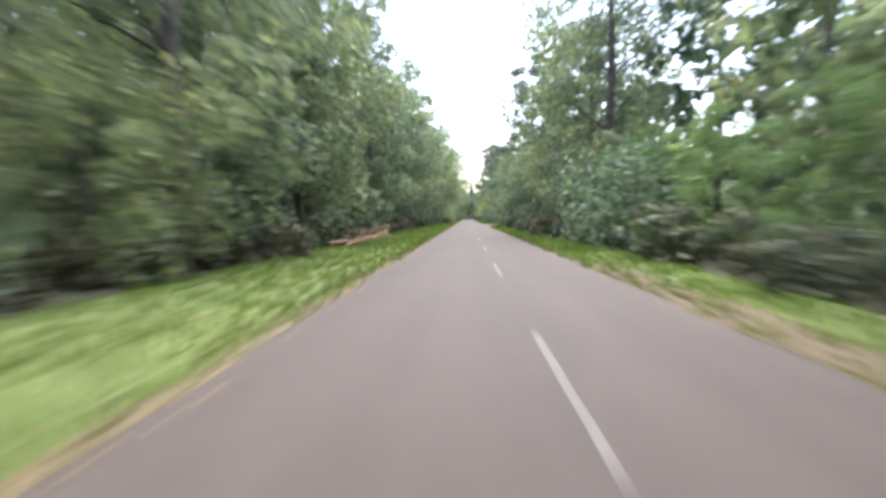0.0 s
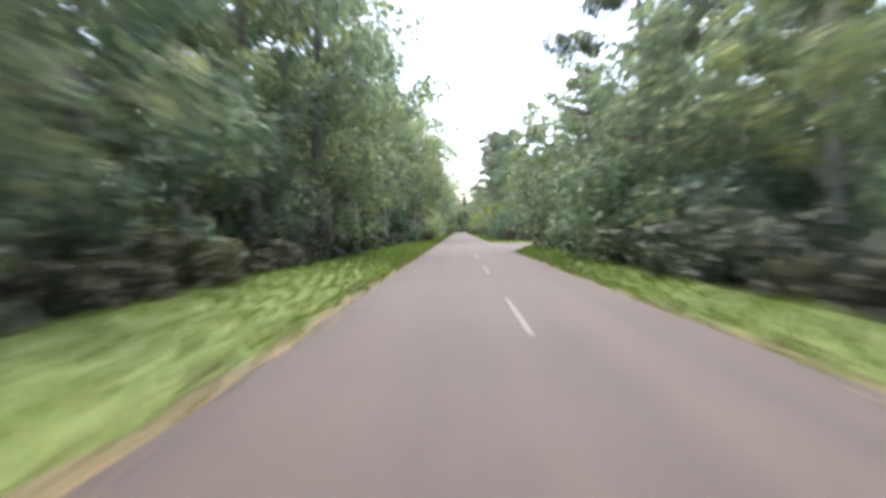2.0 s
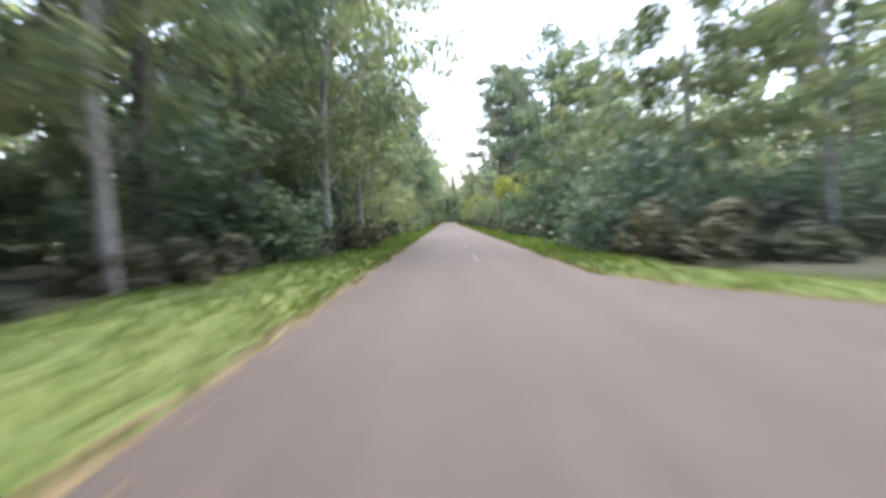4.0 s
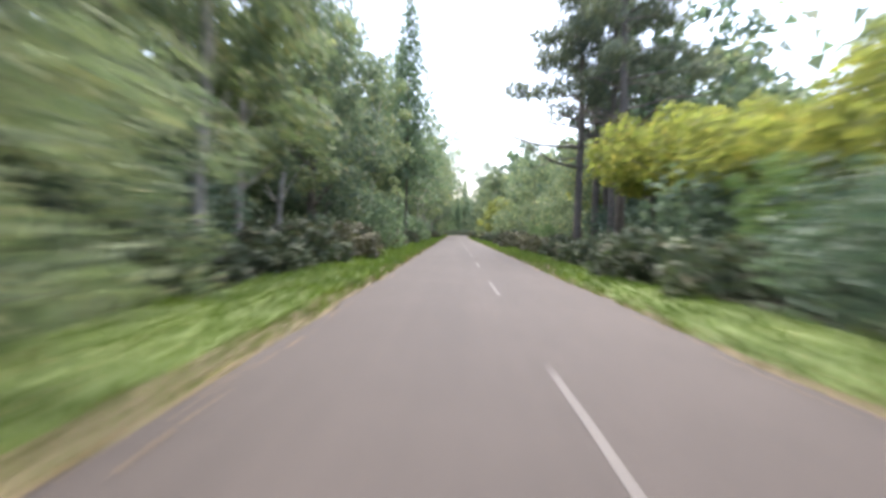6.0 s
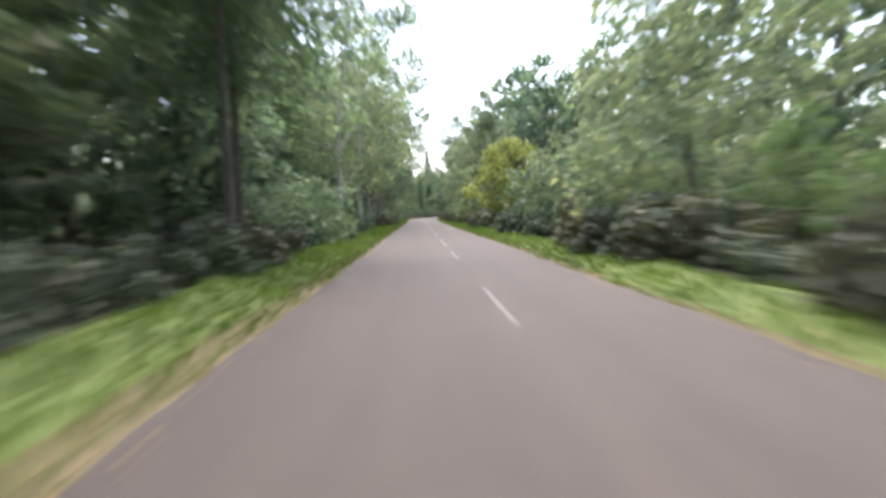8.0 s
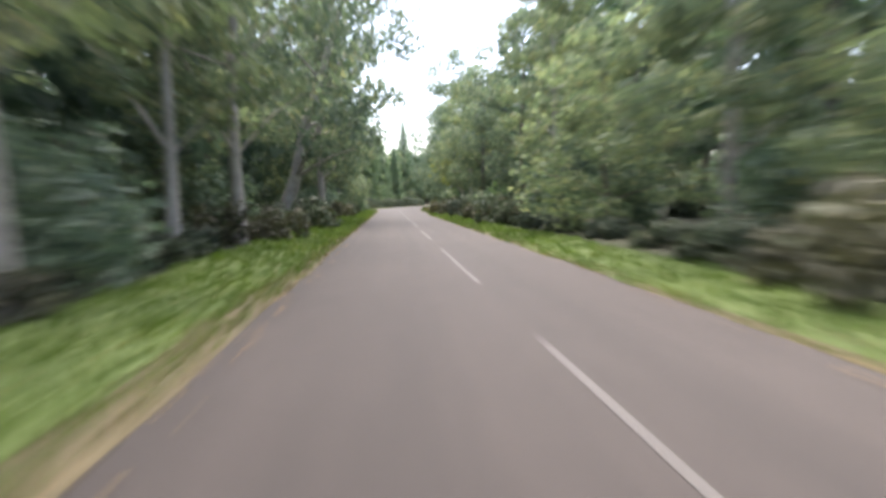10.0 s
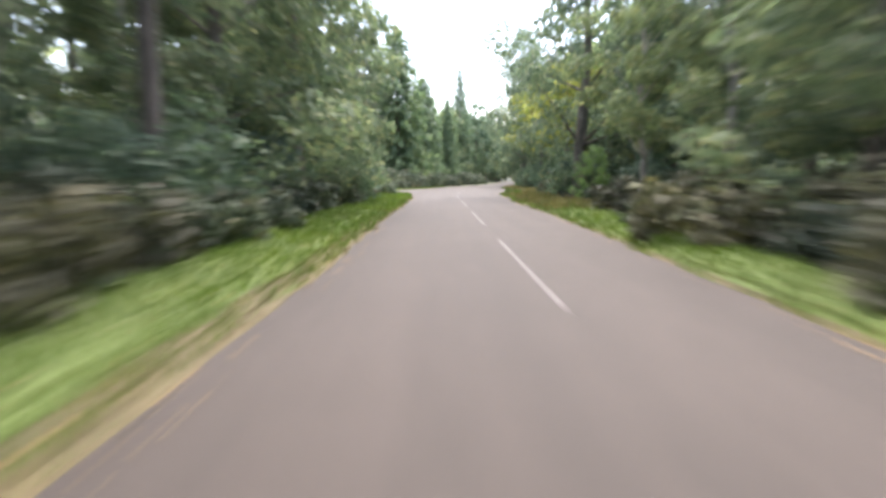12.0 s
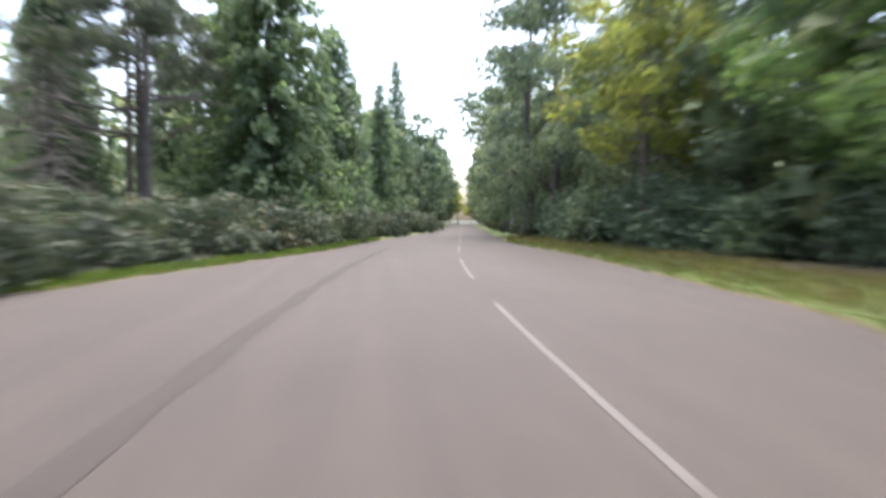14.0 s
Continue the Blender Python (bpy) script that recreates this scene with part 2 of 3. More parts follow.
def conifer(name, seed, height, spread, low, leaves, size, leaf, bark, girth, label, taper=0.8):
    """A spruce or fir: a straight stem and drooping whorls of sprays that shorten to a point."""
    rng = np.random.default_rng(seed)
    root = tagged(new(name), label, "tree")
    pieces = [tube([(0, 0, -0.15), (0, 0, height * 0.5), (0, 0, height)], [girth * 1.2, girth * 0.6, 0.02], 8)]
    cs, outs = [], []
    tiers = int((height - low) / 0.55)
    for k in range(tiers):
        z = low + (height - low) * k / tiers
        u = k / tiers
        reach = spread * (1 - u) ** taper * (0.85 if k % 2 else 1.0) + 0.12
        arms = max(5, int(9 * (1 - u) + 4))
        for j in range(arms):
            a = 2 * math.pi * j / arms + k * 0.7 + rng.normal(0, 0.12)
            r = reach * rng.uniform(0.7, 1.12)
            tip = (r * math.cos(a), r * math.sin(a), z - 0.28 * r + 0.1)
            if j % 3 == 0 and u < 0.85:
                pieces.append(tube([(0, 0, z), (tip[0] * 0.5, tip[1] * 0.5, z - 0.05 * r), tip], [0.035, 0.022, 0.008], 4))
            m = max(3, int(leaves * (r / spread) / (tiers * arms) * 1.9))
            q = rng.uniform(0.12, 1.0, m) ** 0.8
            c = np.stack([q * tip[0], q * tip[1], z + (tip[2] - z) * q ** 1.3], axis=1)
            c += rng.normal(0, 0.16, (m, 3)) * (0.4 + q[:, None])
            cs.append(c)
            outs.append(np.tile([[math.cos(a) * 0.8, math.sin(a) * 0.8, 0.45]], (m, 1)))
    child("trunk", mesh_of("trunk", *joined(pieces), bark), root)
    child("crown", mesh_of("crown", *leaf_quads(rng, np.concatenate(cs), np.concatenate(outs), size, 2.0, 0.8), leaf), root)
    return root


def scots_pine(name, seed, height, leaves, size, label, girth=0.34, bare=0.26):
    """A pine: a long bare stem, dead lower branches and flat layered pads of needles."""
    rng = np.random.default_rng(seed)
    root = tagged(new(name), label, "tree")
    pieces = [tube([(0, 0, -0.15), (0.1, 0, height * 0.4), (0.0, 0.15, height * 0.75), (0, 0, height * 0.98)], [girth, girth * 0.74, girth * 0.44, 0.03], 9)]
    lobes = []
    for k in range(26):
        u = k / 25
        z = height * (bare + (0.98 - bare) * u)
        a, reach = k * 2.2 + rng.uniform(-0.4, 0.4), (4.4 - 2.3 * u) * rng.uniform(0.6, 1.15)
        tip = Vector((reach * math.cos(a), reach * math.sin(a), z + rng.uniform(-0.7, 0.5)))
        pieces.append(tube([(0, 0, z - 0.1), tuple(tip * 0.5 + Vector((0, 0, z * 0.5 + 0.2))), tuple(tip)], [0.07, 0.045, 0.012], 5))
        if u > 0.18:
            for q in (0.55, 0.8, 1.0):
                lobes.append((tip.x * q, tip.y * q, z + (tip.z - z) * q + 0.15, rng.uniform(0.55, 1.05)))
    pads_v, pads_f = lobe_leaves(rng, lobes, leaves, size, 0.1)
    child("trunk", mesh_of("trunk", *joined(pieces), PINE_BARK), root)
    for z, a, reach in ((6.6, 2.9, 5.2), (5.4, 3.5, 4.4), (7.4, 0.4, 3.6)):
        tip = (reach * math.cos(a), reach * math.sin(a), z + 0.9)
        twigs = [tube([(0.1 * math.cos(a), 0.1 * math.sin(a), z), (tip[0] * 0.5, tip[1] * 0.5, z + 0.1), tip], [0.10, 0.075, 0.03], 5)]
        for q in (0.3, 0.38, 0.45, 0.52, 0.6, 0.68, 0.75, 0.82, 0.88, 0.95):
            b = a + (0.7 if int(q * 100) % 2 else -0.7)
            base = Vector((tip[0] * q, tip[1] * q, z + 0.1 + 0.8 * max(0.0, q - 0.5) * 2))
            twigs.append(tube([base, base + Vector((0.9 * math.cos(b), 0.9 * math.sin(b), 0.15))], [0.034, 0.012], 4))
        child("dead_bough", mesh_of("dead_bough", *joined(twigs), PINE_BARK), root, "bare dead bough")
    child("crown", mesh_of("crown", pads_v, pads_f, PINE_LEAF), root)
    return root


def bare_spruce(name, seed, height, label):
    """A dying spruce: a thin stem with whorls of drooping, lichen-pale bare branches and a small green top."""
    r = np.random.default_rng(seed)
    root = tagged(new(name), label, "tree")
    child("trunk", mesh_of("trunk", *tube([(0, 0, -0.15), (0.05, 0, height * 0.5), (0, 0, height)], [0.2, 0.13, 0.02], 8), PINE_BARK), root)
    pieces = []
    for k in range(64):
        z = height * (0.16 + 0.62 * k / 64)
        a, reach = k * 2.4 + r.uniform(-0.4, 0.4), r.uniform(1.6, 3.2) * (1.1 - 0.5 * k / 64)
        tip = Vector((reach * math.cos(a), reach * math.sin(a), z - reach * 0.22))
        mid = Vector((tip.x * 0.5, tip.y * 0.5, z + 0.1))
        pieces.append(tube([(0, 0, z), mid, tip], [0.04, 0.028, 0.012], 4))
        for q in (0.35, 0.55, 0.75, 0.92):
            for side in (-0.8, 0.8):
                p = Vector((tip.x * q, tip.y * q, z + 0.1 - reach * 0.25 * q))
                pieces.append(tube([p, p + Vector((0.7 * math.cos(a + side), 0.7 * math.sin(a + side), -0.3))], [0.018, 0.008], 3))
    tagged(child("branchwork", mesh_of("branchwork", *joined(pieces), PALE_BARK), root, "pale bare drooping branches"), kind="stuff")
    n = 2600
    q = r.uniform(0, 1, n)
    a, rad = r.uniform(0, 6.283, n), 1.5 * (1 - q) * r.uniform(0.2, 1, n) + 0.1
    c = np.column_stack([rad * np.cos(a), rad * np.sin(a), height * (0.72 + 0.28 * q) - 0.3 * rad])
    child("crown", mesh_of("crown", *leaf_quads(r, c, np.column_stack([np.cos(a), np.sin(a), 0 * a + 0.4]), 0.19, 2.0, 0.8), SPRUCE_LEAF), root)
    return root


def shrub(name, seed, width, height, leaves, size, leaf, label, category="bush"):
    """A low thicket: arching stems and a ragged heap of leaves."""
    rng = np.random.default_rng(seed)
    root = tagged(new(name), label, category)
    pieces, lobes = [], []
    for k in range(11):
        a, r = k * 2.4, width * 0.5 * math.sqrt((k + 0.6) / 11)
        z = height * rng.uniform(0.35, 0.85) * (1.05 - 0.35 * r / width)
        x, y = r * math.cos(a), r * math.sin(a)
        pieces.append(tube([(x * 0.4, y * 0.4, -0.05), (x * 0.7, y * 0.7, z * 0.7), (x, y, z)], [0.022, 0.015, 0.006], 4))
        lobes.append((x, y, z * 0.85, height * rng.uniform(0.22, 0.36)))
        lobes.append((x * 1.1, y * 1.1, z * 0.35, height * rng.uniform(0.2, 0.3)))
    tagged(child("branchwork", mesh_of("branchwork", *joined(pieces), TWIG), root), kind="stuff")
    child("leaves", mesh_of("leaves", *lobe_leaves(rng, lobes, leaves, size), leaf), root)
    return root


# ---- the ground, the road and its verges ----
LEFT_EDGE, RIGHT_EDGE = -2.47, 2.47


def eased(u):
    u = min(1.0, max(0.0, u))
    return u * u * (3 - 2 * u)


def side_mouth(s):
    """1 where the joining road opens on the left, 0 elsewhere."""
    return eased((s - 291.3) / 2.0) * eased((297.6 - s) / 2.4)


def flare(s, side):
    """How much the asphalt widens: the track mouth and pull-in on the right, the joining road on the left."""
    if side > 0:
        mouth = (1.3 * eased((s - 69.0) / 9.0) + 4.5 * eased((s - 77.0) / 4.8)) * eased((95.0 - s) / 14.0)
        pull = (0.5 * eased((s - 276) / 6.0) + 1.3 * eased((s - 290) / 6.0)) * eased((322 - s) / 18.0)
        return mouth + pull + 0.6 * eased((s - 248) / 22.0)
    return 0.6 * eased((s - 280) / 9.0) + 4.2 * eased((s - 289.0) / 5.0) - 2.4 * eased((s - 295) / 17.0) - 2.4 * eased((s - 311) / 40.0) + 4.0 * side_mouth(s)


def ragged(s, seed):
    return 0.10 * noise.noise((s * 0.9, seed, 0)) + 0.05 * noise.noise((s * 3.7, seed, 4))


def ribbon(name, s0, s1, step, left, right, height, material, across=6, label="", category="", kind="structure"):
    """A strip that follows the road between two offsets (functions of s), with its height a function of s and offset."""
    verts, faces = [], []
    n = int((s1 - s0) / step) + 1
    for k in range(n):
        s = s0 + (s1 - s0) * k / (n - 1)
        a, b = left(s), right(s)
        for j in range(across + 1):
            off = a + (b - a) * j / across
            x, y = beside(s, off)
            verts.append((x, y, height(s, off)))
    w = across + 1
    for k in range(n - 1):
        for j in range(across):
            faces.append((k * w + j, k * w + j + 1, (k + 1) * w + j + 1, (k + 1) * w + j))
    ob = new(name, mesh_of(name, verts, faces, material))
    for p in ob.data.polygons:
        p.use_smooth = True
    return tagged(ob, label, category, kind=kind)


def ground_height(x, y):
    near = min(1.0, max(0.0, (abs(x) - 2.0) / 6.0))
    if x < 14:                               # level ground at the junction
        near *= 1.0 - 0.97 * eased((y - 268) / 12.0) * eased((330 - y) / 14.0)
    near *= 1.0 - 0.97 * eased((y - 62) / 10.0) * eased((108 - y) / 10.0) * eased((x - 1.0) / 2.0)      # and at the track mouth
    return -0.09 + 0.10 * near + near * (0.10 * noise.noise((x * 0.25, y * 0.25, 0)) + 0.35 * noise.noise((x * 0.03, y * 0.03, 7)))


def build_ground():
    xs = [-2500, -600, -150, -80] + [-50 + 2.0 * k for k in range(61)] + [100, 160, 600, 2500]
    ys = [-2500, -600, -120] + [-40 + 3.0 * k for k in range(221)] + [700, 900, 2500]
    verts = [(x, y, (ground_height(x - max(0.0, y - 296) * math.tan(BEND), y) if -60 < x < 90 and -45 < y < 630 else -0.1)) for y in ys for x in xs]
    w = len(xs)
    faces = [(j * w + i, j * w + i + 1, (j + 1) * w + i + 1, (j + 1) * w + i) for j in range(len(ys) - 1) for i in range(w - 1)]
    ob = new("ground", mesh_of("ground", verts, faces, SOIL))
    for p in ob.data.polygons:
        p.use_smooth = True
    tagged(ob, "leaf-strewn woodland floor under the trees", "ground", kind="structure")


def left_lip(s):
    return LEFT_EDGE - flare(s, -1) + ragged(s, 1.5)


def right_lip(s):
    return RIGHT_EDGE + flare(s, 1) + ragged(s, 8.5)


def camber(s, off):
    return 0.0 - 0.004 * abs(off) + 0.006 * noise.noise((off * 0.4, s * 0.15, 3))


def left_turf(s):
    wide = 2.3 + 1.5 * eased((112 - s) / 22.0) - 1.5 * eased((s - 289.5) / 6.0)
    wide *= 1.0 - 0.97 * side_mouth(s)
    return left_lip(s) - wide - 0.5 * noise.noise((s * 0.08, 2, 0)) * min(1.0, wide / 2)


def right_turf(s):
    return right_lip(s) + 1.7 + 1.3 * eased((s - 262) / 12.0) * eased((345 - s) / 25.0) + 0.5 * noise.noise((s * 0.08, 9, 0))


def bank(s, off):
    out = (off - right_lip(s)) if off > 0 else (left_lip(s) - off)
    return camber(s, off) - 0.03 + 0.055 * eased((out + 0.12) / 0.5) + 0.035 * min(3.0, max(0.0, out)) + 0.05 * min(1.0, max(0.0, out)) * noise.noise((off * 0.7, s * 0.5, 2))


build_ground()
ribbon("road", -40, 450, 0.7, left_lip, right_lip, camber, ASPHALT, 10, "worn grey-pink asphalt lane through the wood", "road")
ribbon("verge", -40, 450, 0.8, left_turf, lambda s: left_lip(s) - 0.10, bank, TURF, 8, "short green grass verge beside the road", "verge")
ribbon("verge", -40, 450, 0.8, lambda s: right_lip(s) + 0.08, right_turf, bank, TURF, 8, "narrow green grass verge beside the road", "verge")
ribbon("road_edge", -40, 450, 0.7, lambda s: left_lip(s) - 0.20 - 0.22 * eased((s - 100) / 12.0) * eased((266 - s) / 12.0) + 1.3 * ragged(s * 1.7, 3), lambda s: left_lip(s) + 0.12, lambda s, o: bank(s, o) + 0.004, EDGE, 4, "strip of brown grit and leaf litter along the asphalt", "road edge")
ribbon("road_edge", -40, 450, 0.7, lambda s: right_lip(s) - 0.12, lambda s: right_lip(s) + 0.17 + 1.3 * ragged(s * 1.7, 6), lambda s, o: bank(s, o) + 0.004, EDGE, 4, "strip of brown grit and leaf litter along the asphalt", "road edge")


def lane(name, start, heading, length, half, material, label, category):
    """A side lane leaving the road: a slightly domed strip with ragged edges."""
    verts, faces = [], []
    n = int(length / 0.7)
    dx, dy = math.sin(heading), math.cos(heading)
    for k in range(n + 1):
        d = length * k / n
        for j in range(7):
            u = (j / 3 - 1) * (half + 0.25 * noise.noise((d * 0.5, j, 5)) * (j in (0, 6)))
            x, y = start[0] + dx * d + dy * u, start[1] + dy * d - dx * u
            verts.append((x, y, -0.07 + 0.07 * min(1.0, d / 6) + 0.05 * min(1.0, d / 6) * (1 - (j / 3 - 1) ** 2)))
    for k in range(n):
        for j in range(6):
            i = k * 7 + j
            faces.append((i, i + 1, i + 8, i + 7))
    tagged(new(name, mesh_of(name, verts, faces, material)), label, category, kind="structure")


lane("side_road", beside(294.6, -4.6), radians(-82), 55, 2.6, ASPHALT, "worn asphalt side road joining at the junction", "road")
lane("track", beside(85.8, 4.6), radians(81), 40, 2.7, GRAVEL, "pale gravel track leaving into the trees", "track")
lane("track", beside(300.7, 6.0), radians(76), 9, 2.2, GRAVEL, "pale earth track leaving the road", "track")


def road_mark(s0, length, width=0.08):
    """One painted dash of the centre line, worn at its ends."""
    verts, faces, rng = [], [], random.Random(int(s0 * 10))
    n = 8
    for k in range(n + 1):
        s = s0 + length * k / n
        for side in (-1, 1):
            x, y = beside(s, 0.34 + side * width / 2 * rng.uniform(0.8, 1.08))
            verts.append((x, y, camber(s, 0.34) + 0.005))
    for k in range(n):
        faces.append((2 * k, 2 * k + 1, 2 * k + 3, 2 * k + 2))
    ob = new("road_mark", mesh_of("road_mark", verts, faces, PAINT))
    tagged(ob, "worn white centre-line dash painted on the asphalt", "road marking", "centre line dashes", "structure")


for k in range(12):
    road_mark(-24.4 + 9.0 * k, 3.3)          # up to the track mouth
for k in range(10):
    road_mark(98.4 + 9.0 * k, 3.0)           # past it
for k in range(24):
    road_mark(185.2 + 9.52 * k, 6.0)         # longer warning dashes towards the junction


ribbon("tar_seam", 289.5, 312, 0.4, lambda s: -2.86 + ragged(s, 12), lambda s: -2.60 + ragged(s, 14), lambda s, o: camber(s, o) + 0.005, TAR, 2, "dark tar seam where the side road's asphalt joins", "road seam")


ribbon("bare_earth", 1.0, 15.0, 0.4, lambda s: right_lip(s) + 0.05 + ragged(s, 35), lambda s: right_lip(s) + 0.55 * eased((s - 1) / 3.0) * eased((15 - s) / 4.0) + 0.1 + ragged(s, 37), lambda s, o: bank(s, o) + 0.012, EARTH, 4, "strip of bare brown earth beside the asphalt", "bare earth")
ribbon("bare_earth", 140, 153, 0.4, lambda s: right_lip(s) + 0.05 + ragged(s, 31), lambda s: right_lip(s) + 0.6 * eased((s - 139.5) / 4.5) * eased((153 - s) / 3.7) + 0.1 + ragged(s, 33), lambda s, o: bank(s, o) + 0.012, EARTH, 4, "strip of bare brown earth beside the asphalt", "bare earth")

# ---- grass, straw and fallen leaves ----
def tufts(name, seed, count, s0, s1, inner, outer, tall, material, label, category):
    rng = np.random.default_rng(seed)
    verts = np.zeros((count, 4, 3), dtype=np.float32)
    for k in range(count):
        s = rng.uniform(s0, s1)
        a, b = inner(s), outer(s)
        off = a + (b - a) * rng.uniform(0, 1)
        x, y = beside(s, off)
        z = bank(s, off) - 0.01
        g = rng.uniform(0, 6.283)
        h = tall * rng.uniform(0.4, 1.3)
        dx, dy = math.cos(g) * 0.022, math.sin(g) * 0.022
        lx, ly = rng.normal(0, 0.4) * h, rng.normal(0, 0.4) * h
        verts[k] = ((x - dx, y - dy, z), (x + dx, y + dy, z), (x + dx * 0.5 + lx, y + dy * 0.5 + ly, z + h), (x - dx * 0.5 + lx * 0.8, y - dy * 0.5 + ly * 0.8, z + h * 0.92))
    faces = np.arange(4 * count).reshape(count, 4)
    tagged(new(name, mesh_of(name, verts.reshape(-1, 3), faces, material)), label, category, kind="stuff")


tufts("grass", 1, 67600, -4, 322, left_turf, lambda s: left_lip(s) - 0.06, 0.13, BLADE, "green grass blades of the road verge", "grass")
tufts("grass", 2, 44200, -4, 322, lambda s: right_lip(s) - 0.02, right_turf, 0.13, BLADE, "green grass blades of the road verge", "grass")
tufts("dry_grass", 3, 11700, -4, 322, lambda s: left_lip(s) - 0.45, lambda s: left_lip(s) + 0.05, 0.07, STRAW, "straw-coloured grass along the asphalt edge", "grass")
tufts("dry_grass", 4, 9100, -4, 322, lambda s: right_lip(s) - 0.05, lambda s: right_lip(s) + 0.35, 0.07, STRAW, "straw-coloured grass along the asphalt edge", "grass")


def strewn(name, seed, count, s0, s1, inner, outer, size, label):
    """Fallen leaves lying on the ground, slightly curled."""
    r = np.random.default_rng(seed)
    verts = np.zeros((count, 3, 3), dtype=np.float32)
    for k in range(count):
        s = r.uniform(s0, s1)
        a, b = inner(s), outer(s)
        off = a + (b - a) * r.uniform(0, 1) ** 1.5
        x, y = beside(s, off)
        z = (camber(s, off) if left_lip(s) < off < right_lip(s) else bank(s, off)) + 0.012
        g, q = r.uniform(0, 6.283), size * r.uniform(0.6, 1.4)
        for j in range(3):
            verts[k, j] = (x + q * math.cos(g + 2.1 * j), y + q * math.sin(g + 2.1 * j), z + r.uniform(0, 0.02))
    tagged(new(name, mesh_of(name, verts.reshape(-1, 3), np.arange(3 * count).reshape(count, 3), LITTER)), label, "fallen leaves", kind="stuff")


strewn("fallen_leaves", 21, 5850, -4, 322, lambda s: left_lip(s) + 0.25, lambda s: left_lip(s) - 1.6, 0.035, "brown fallen leaves along the grass edge")
strewn("fallen_leaves", 22, 5850, -4, 322, lambda s: right_lip(s) - 0.25, lambda s: right_lip(s) + 1.6, 0.035, "brown fallen leaves along the grass edge")

tufts("dry_grass", 5, 9000, 268, 326, lambda s: right_lip(s) + 0.3, lambda s: right_turf(s) + 0.8, 0.22, STRAW, "tall straw-coloured grass beside the earth track", "grass")

# ---- trees ----
NEAR, FAR = 11300, 1550
oaks = [broadleaf("oak_tree", 11 + k, h, sp, lo, NEAR, 0.176, OAK_LEAF, BARK, g, "tall green oak with low spreading boughs at the wood's edge")
        for k, (h, sp, lo, g) in enumerate([(17.5, 3.6, 1.6, 0.30), (19.0, 3.9, 2.2, 0.36), (15.5, 3.4, 1.2, 0.26), (20.0, 3.4, 2.6, 0.34)])]
beeches = [broadleaf("beech_tree", 31 + k, h, sp, lo, NEAR, 0.173, DARK_LEAF, BARK, g, "dark green beech with dense foliage at the wood's edge")
           for k, (h, sp, lo, g) in enumerate([(18.0, 3.7, 1.3, 0.32), (16.0, 3.3, 1.0, 0.26)])]
birches = [broadleaf("birch_tree", 41 + k, h, sp, lo, 7300, 0.172, BIRCH_LEAF, PALE_BARK, g, "slender birch with pale bark and hanging light-green sprays", weep=1.4, lean=l)
           for k, (h, sp, lo, g, l) in enumerate([(18.0, 2.6, 4.5, 0.17, 0.5), (16.0, 2.4, 3.5, 0.15, -0.3)])]
golds = [broadleaf("maple_tree", 51 + k, h, sp, lo, 6000, 0.20, GOLD_LEAF, BARK, g, "maple turning yellow-green at the roadside")
         for k, (h, sp, lo, g) in enumerate([(8.2, 3.0, 4.9, 0.15), (14.0, 3.3, 5.4, 0.22)])]
spruces = [conifer("spruce_tree", 61 + k, h, sp, lo, 11500, 0.205, SPRUCE_LEAF, PINE_BARK, g, "tall dark spruce with drooping tiers of sprays", 0.68)
           for k, (h, sp, lo, g) in enumerate([(23.0, 4.3, 1.2, 0.26), (19.0, 4.3, 0.8, 0.22)])]
broads = [conifer("spruce_tree", 64, 20.5, 6.0, 0.8, 19000, 0.24, SPRUCE_LEAF, PINE_BARK, 0.3, "broad dark-green spruce with full drooping boughs", 0.56)]
pines = [scots_pine("pine_tree", 71, 21.0, 10500, 0.157, "Scots pine with a bare stem and layered dark needle pads", 0.25)]
slims = [scots_pine("pine_tree", 72, 18.5, 8000, 0.141, "slender Scots pine with a long bare stem and thin needle pads", 0.2, 0.4),
         scots_pine("pine_tree", 75, 20.0, 10000, 0.142, "tall Scots pine with a bare stem and open needle pads", 0.27, 0.34)]
backs = [broadleaf("woodland_tree", 81 + k, h, 3.9, lo, FAR, 0.56, lf, BARK, 0.26, "green woodland tree standing deeper in the forest")
         for k, (h, lo, lf) in enumerate([(18.0, 2.0, OAK_LEAF), (20.0, 3.0, DARK_LEAF), (16.5, 2.0, OAK_LEAF)])]
smalls = [broadleaf("sallow_tree", 91 + k, h, sp, 0.5, 5400, 0.164, lf, BARK, 0.12, "rounded pale-green sallow growing low beside the road", weep=0.5)
          for k, (h, sp, lf) in enumerate([(7.2, 2.9, BIRCH_LEAF), (8.8, 2.8, OAK_LEAF), (10.0, 2.7, FRESH_LEAF)])]
larches = [conifer("larch_tree", 66, 25.0, 5.2, 7.0, 10000, 0.19, SPRUCE_LEAF, BARK, 0.13, "tall thin larch with sparse hanging twigs"),
           conifer("larch_tree", 67, 22.0, 4.6, 6.0, 8500, 0.19, SPRUCE_LEAF, BARK, 0.12, "tall thin larch with sparse hanging twigs")]
pales = [broadleaf("beech_tree", 95, 19.0, 3.8, 5.2, 8000, 0.20, OAK_LEAF, PALE_BARK, 0.40, "tall beech with a thick pale trunk at the wood's edge", lean=0.35),
         broadleaf("beech_tree", 96, 18.5, 3.6, 5.6, 8000, 0.20, OAK_LEAF, PALE_BARK, 0.24, "tall beech with a straight grey trunk beside the grass")]
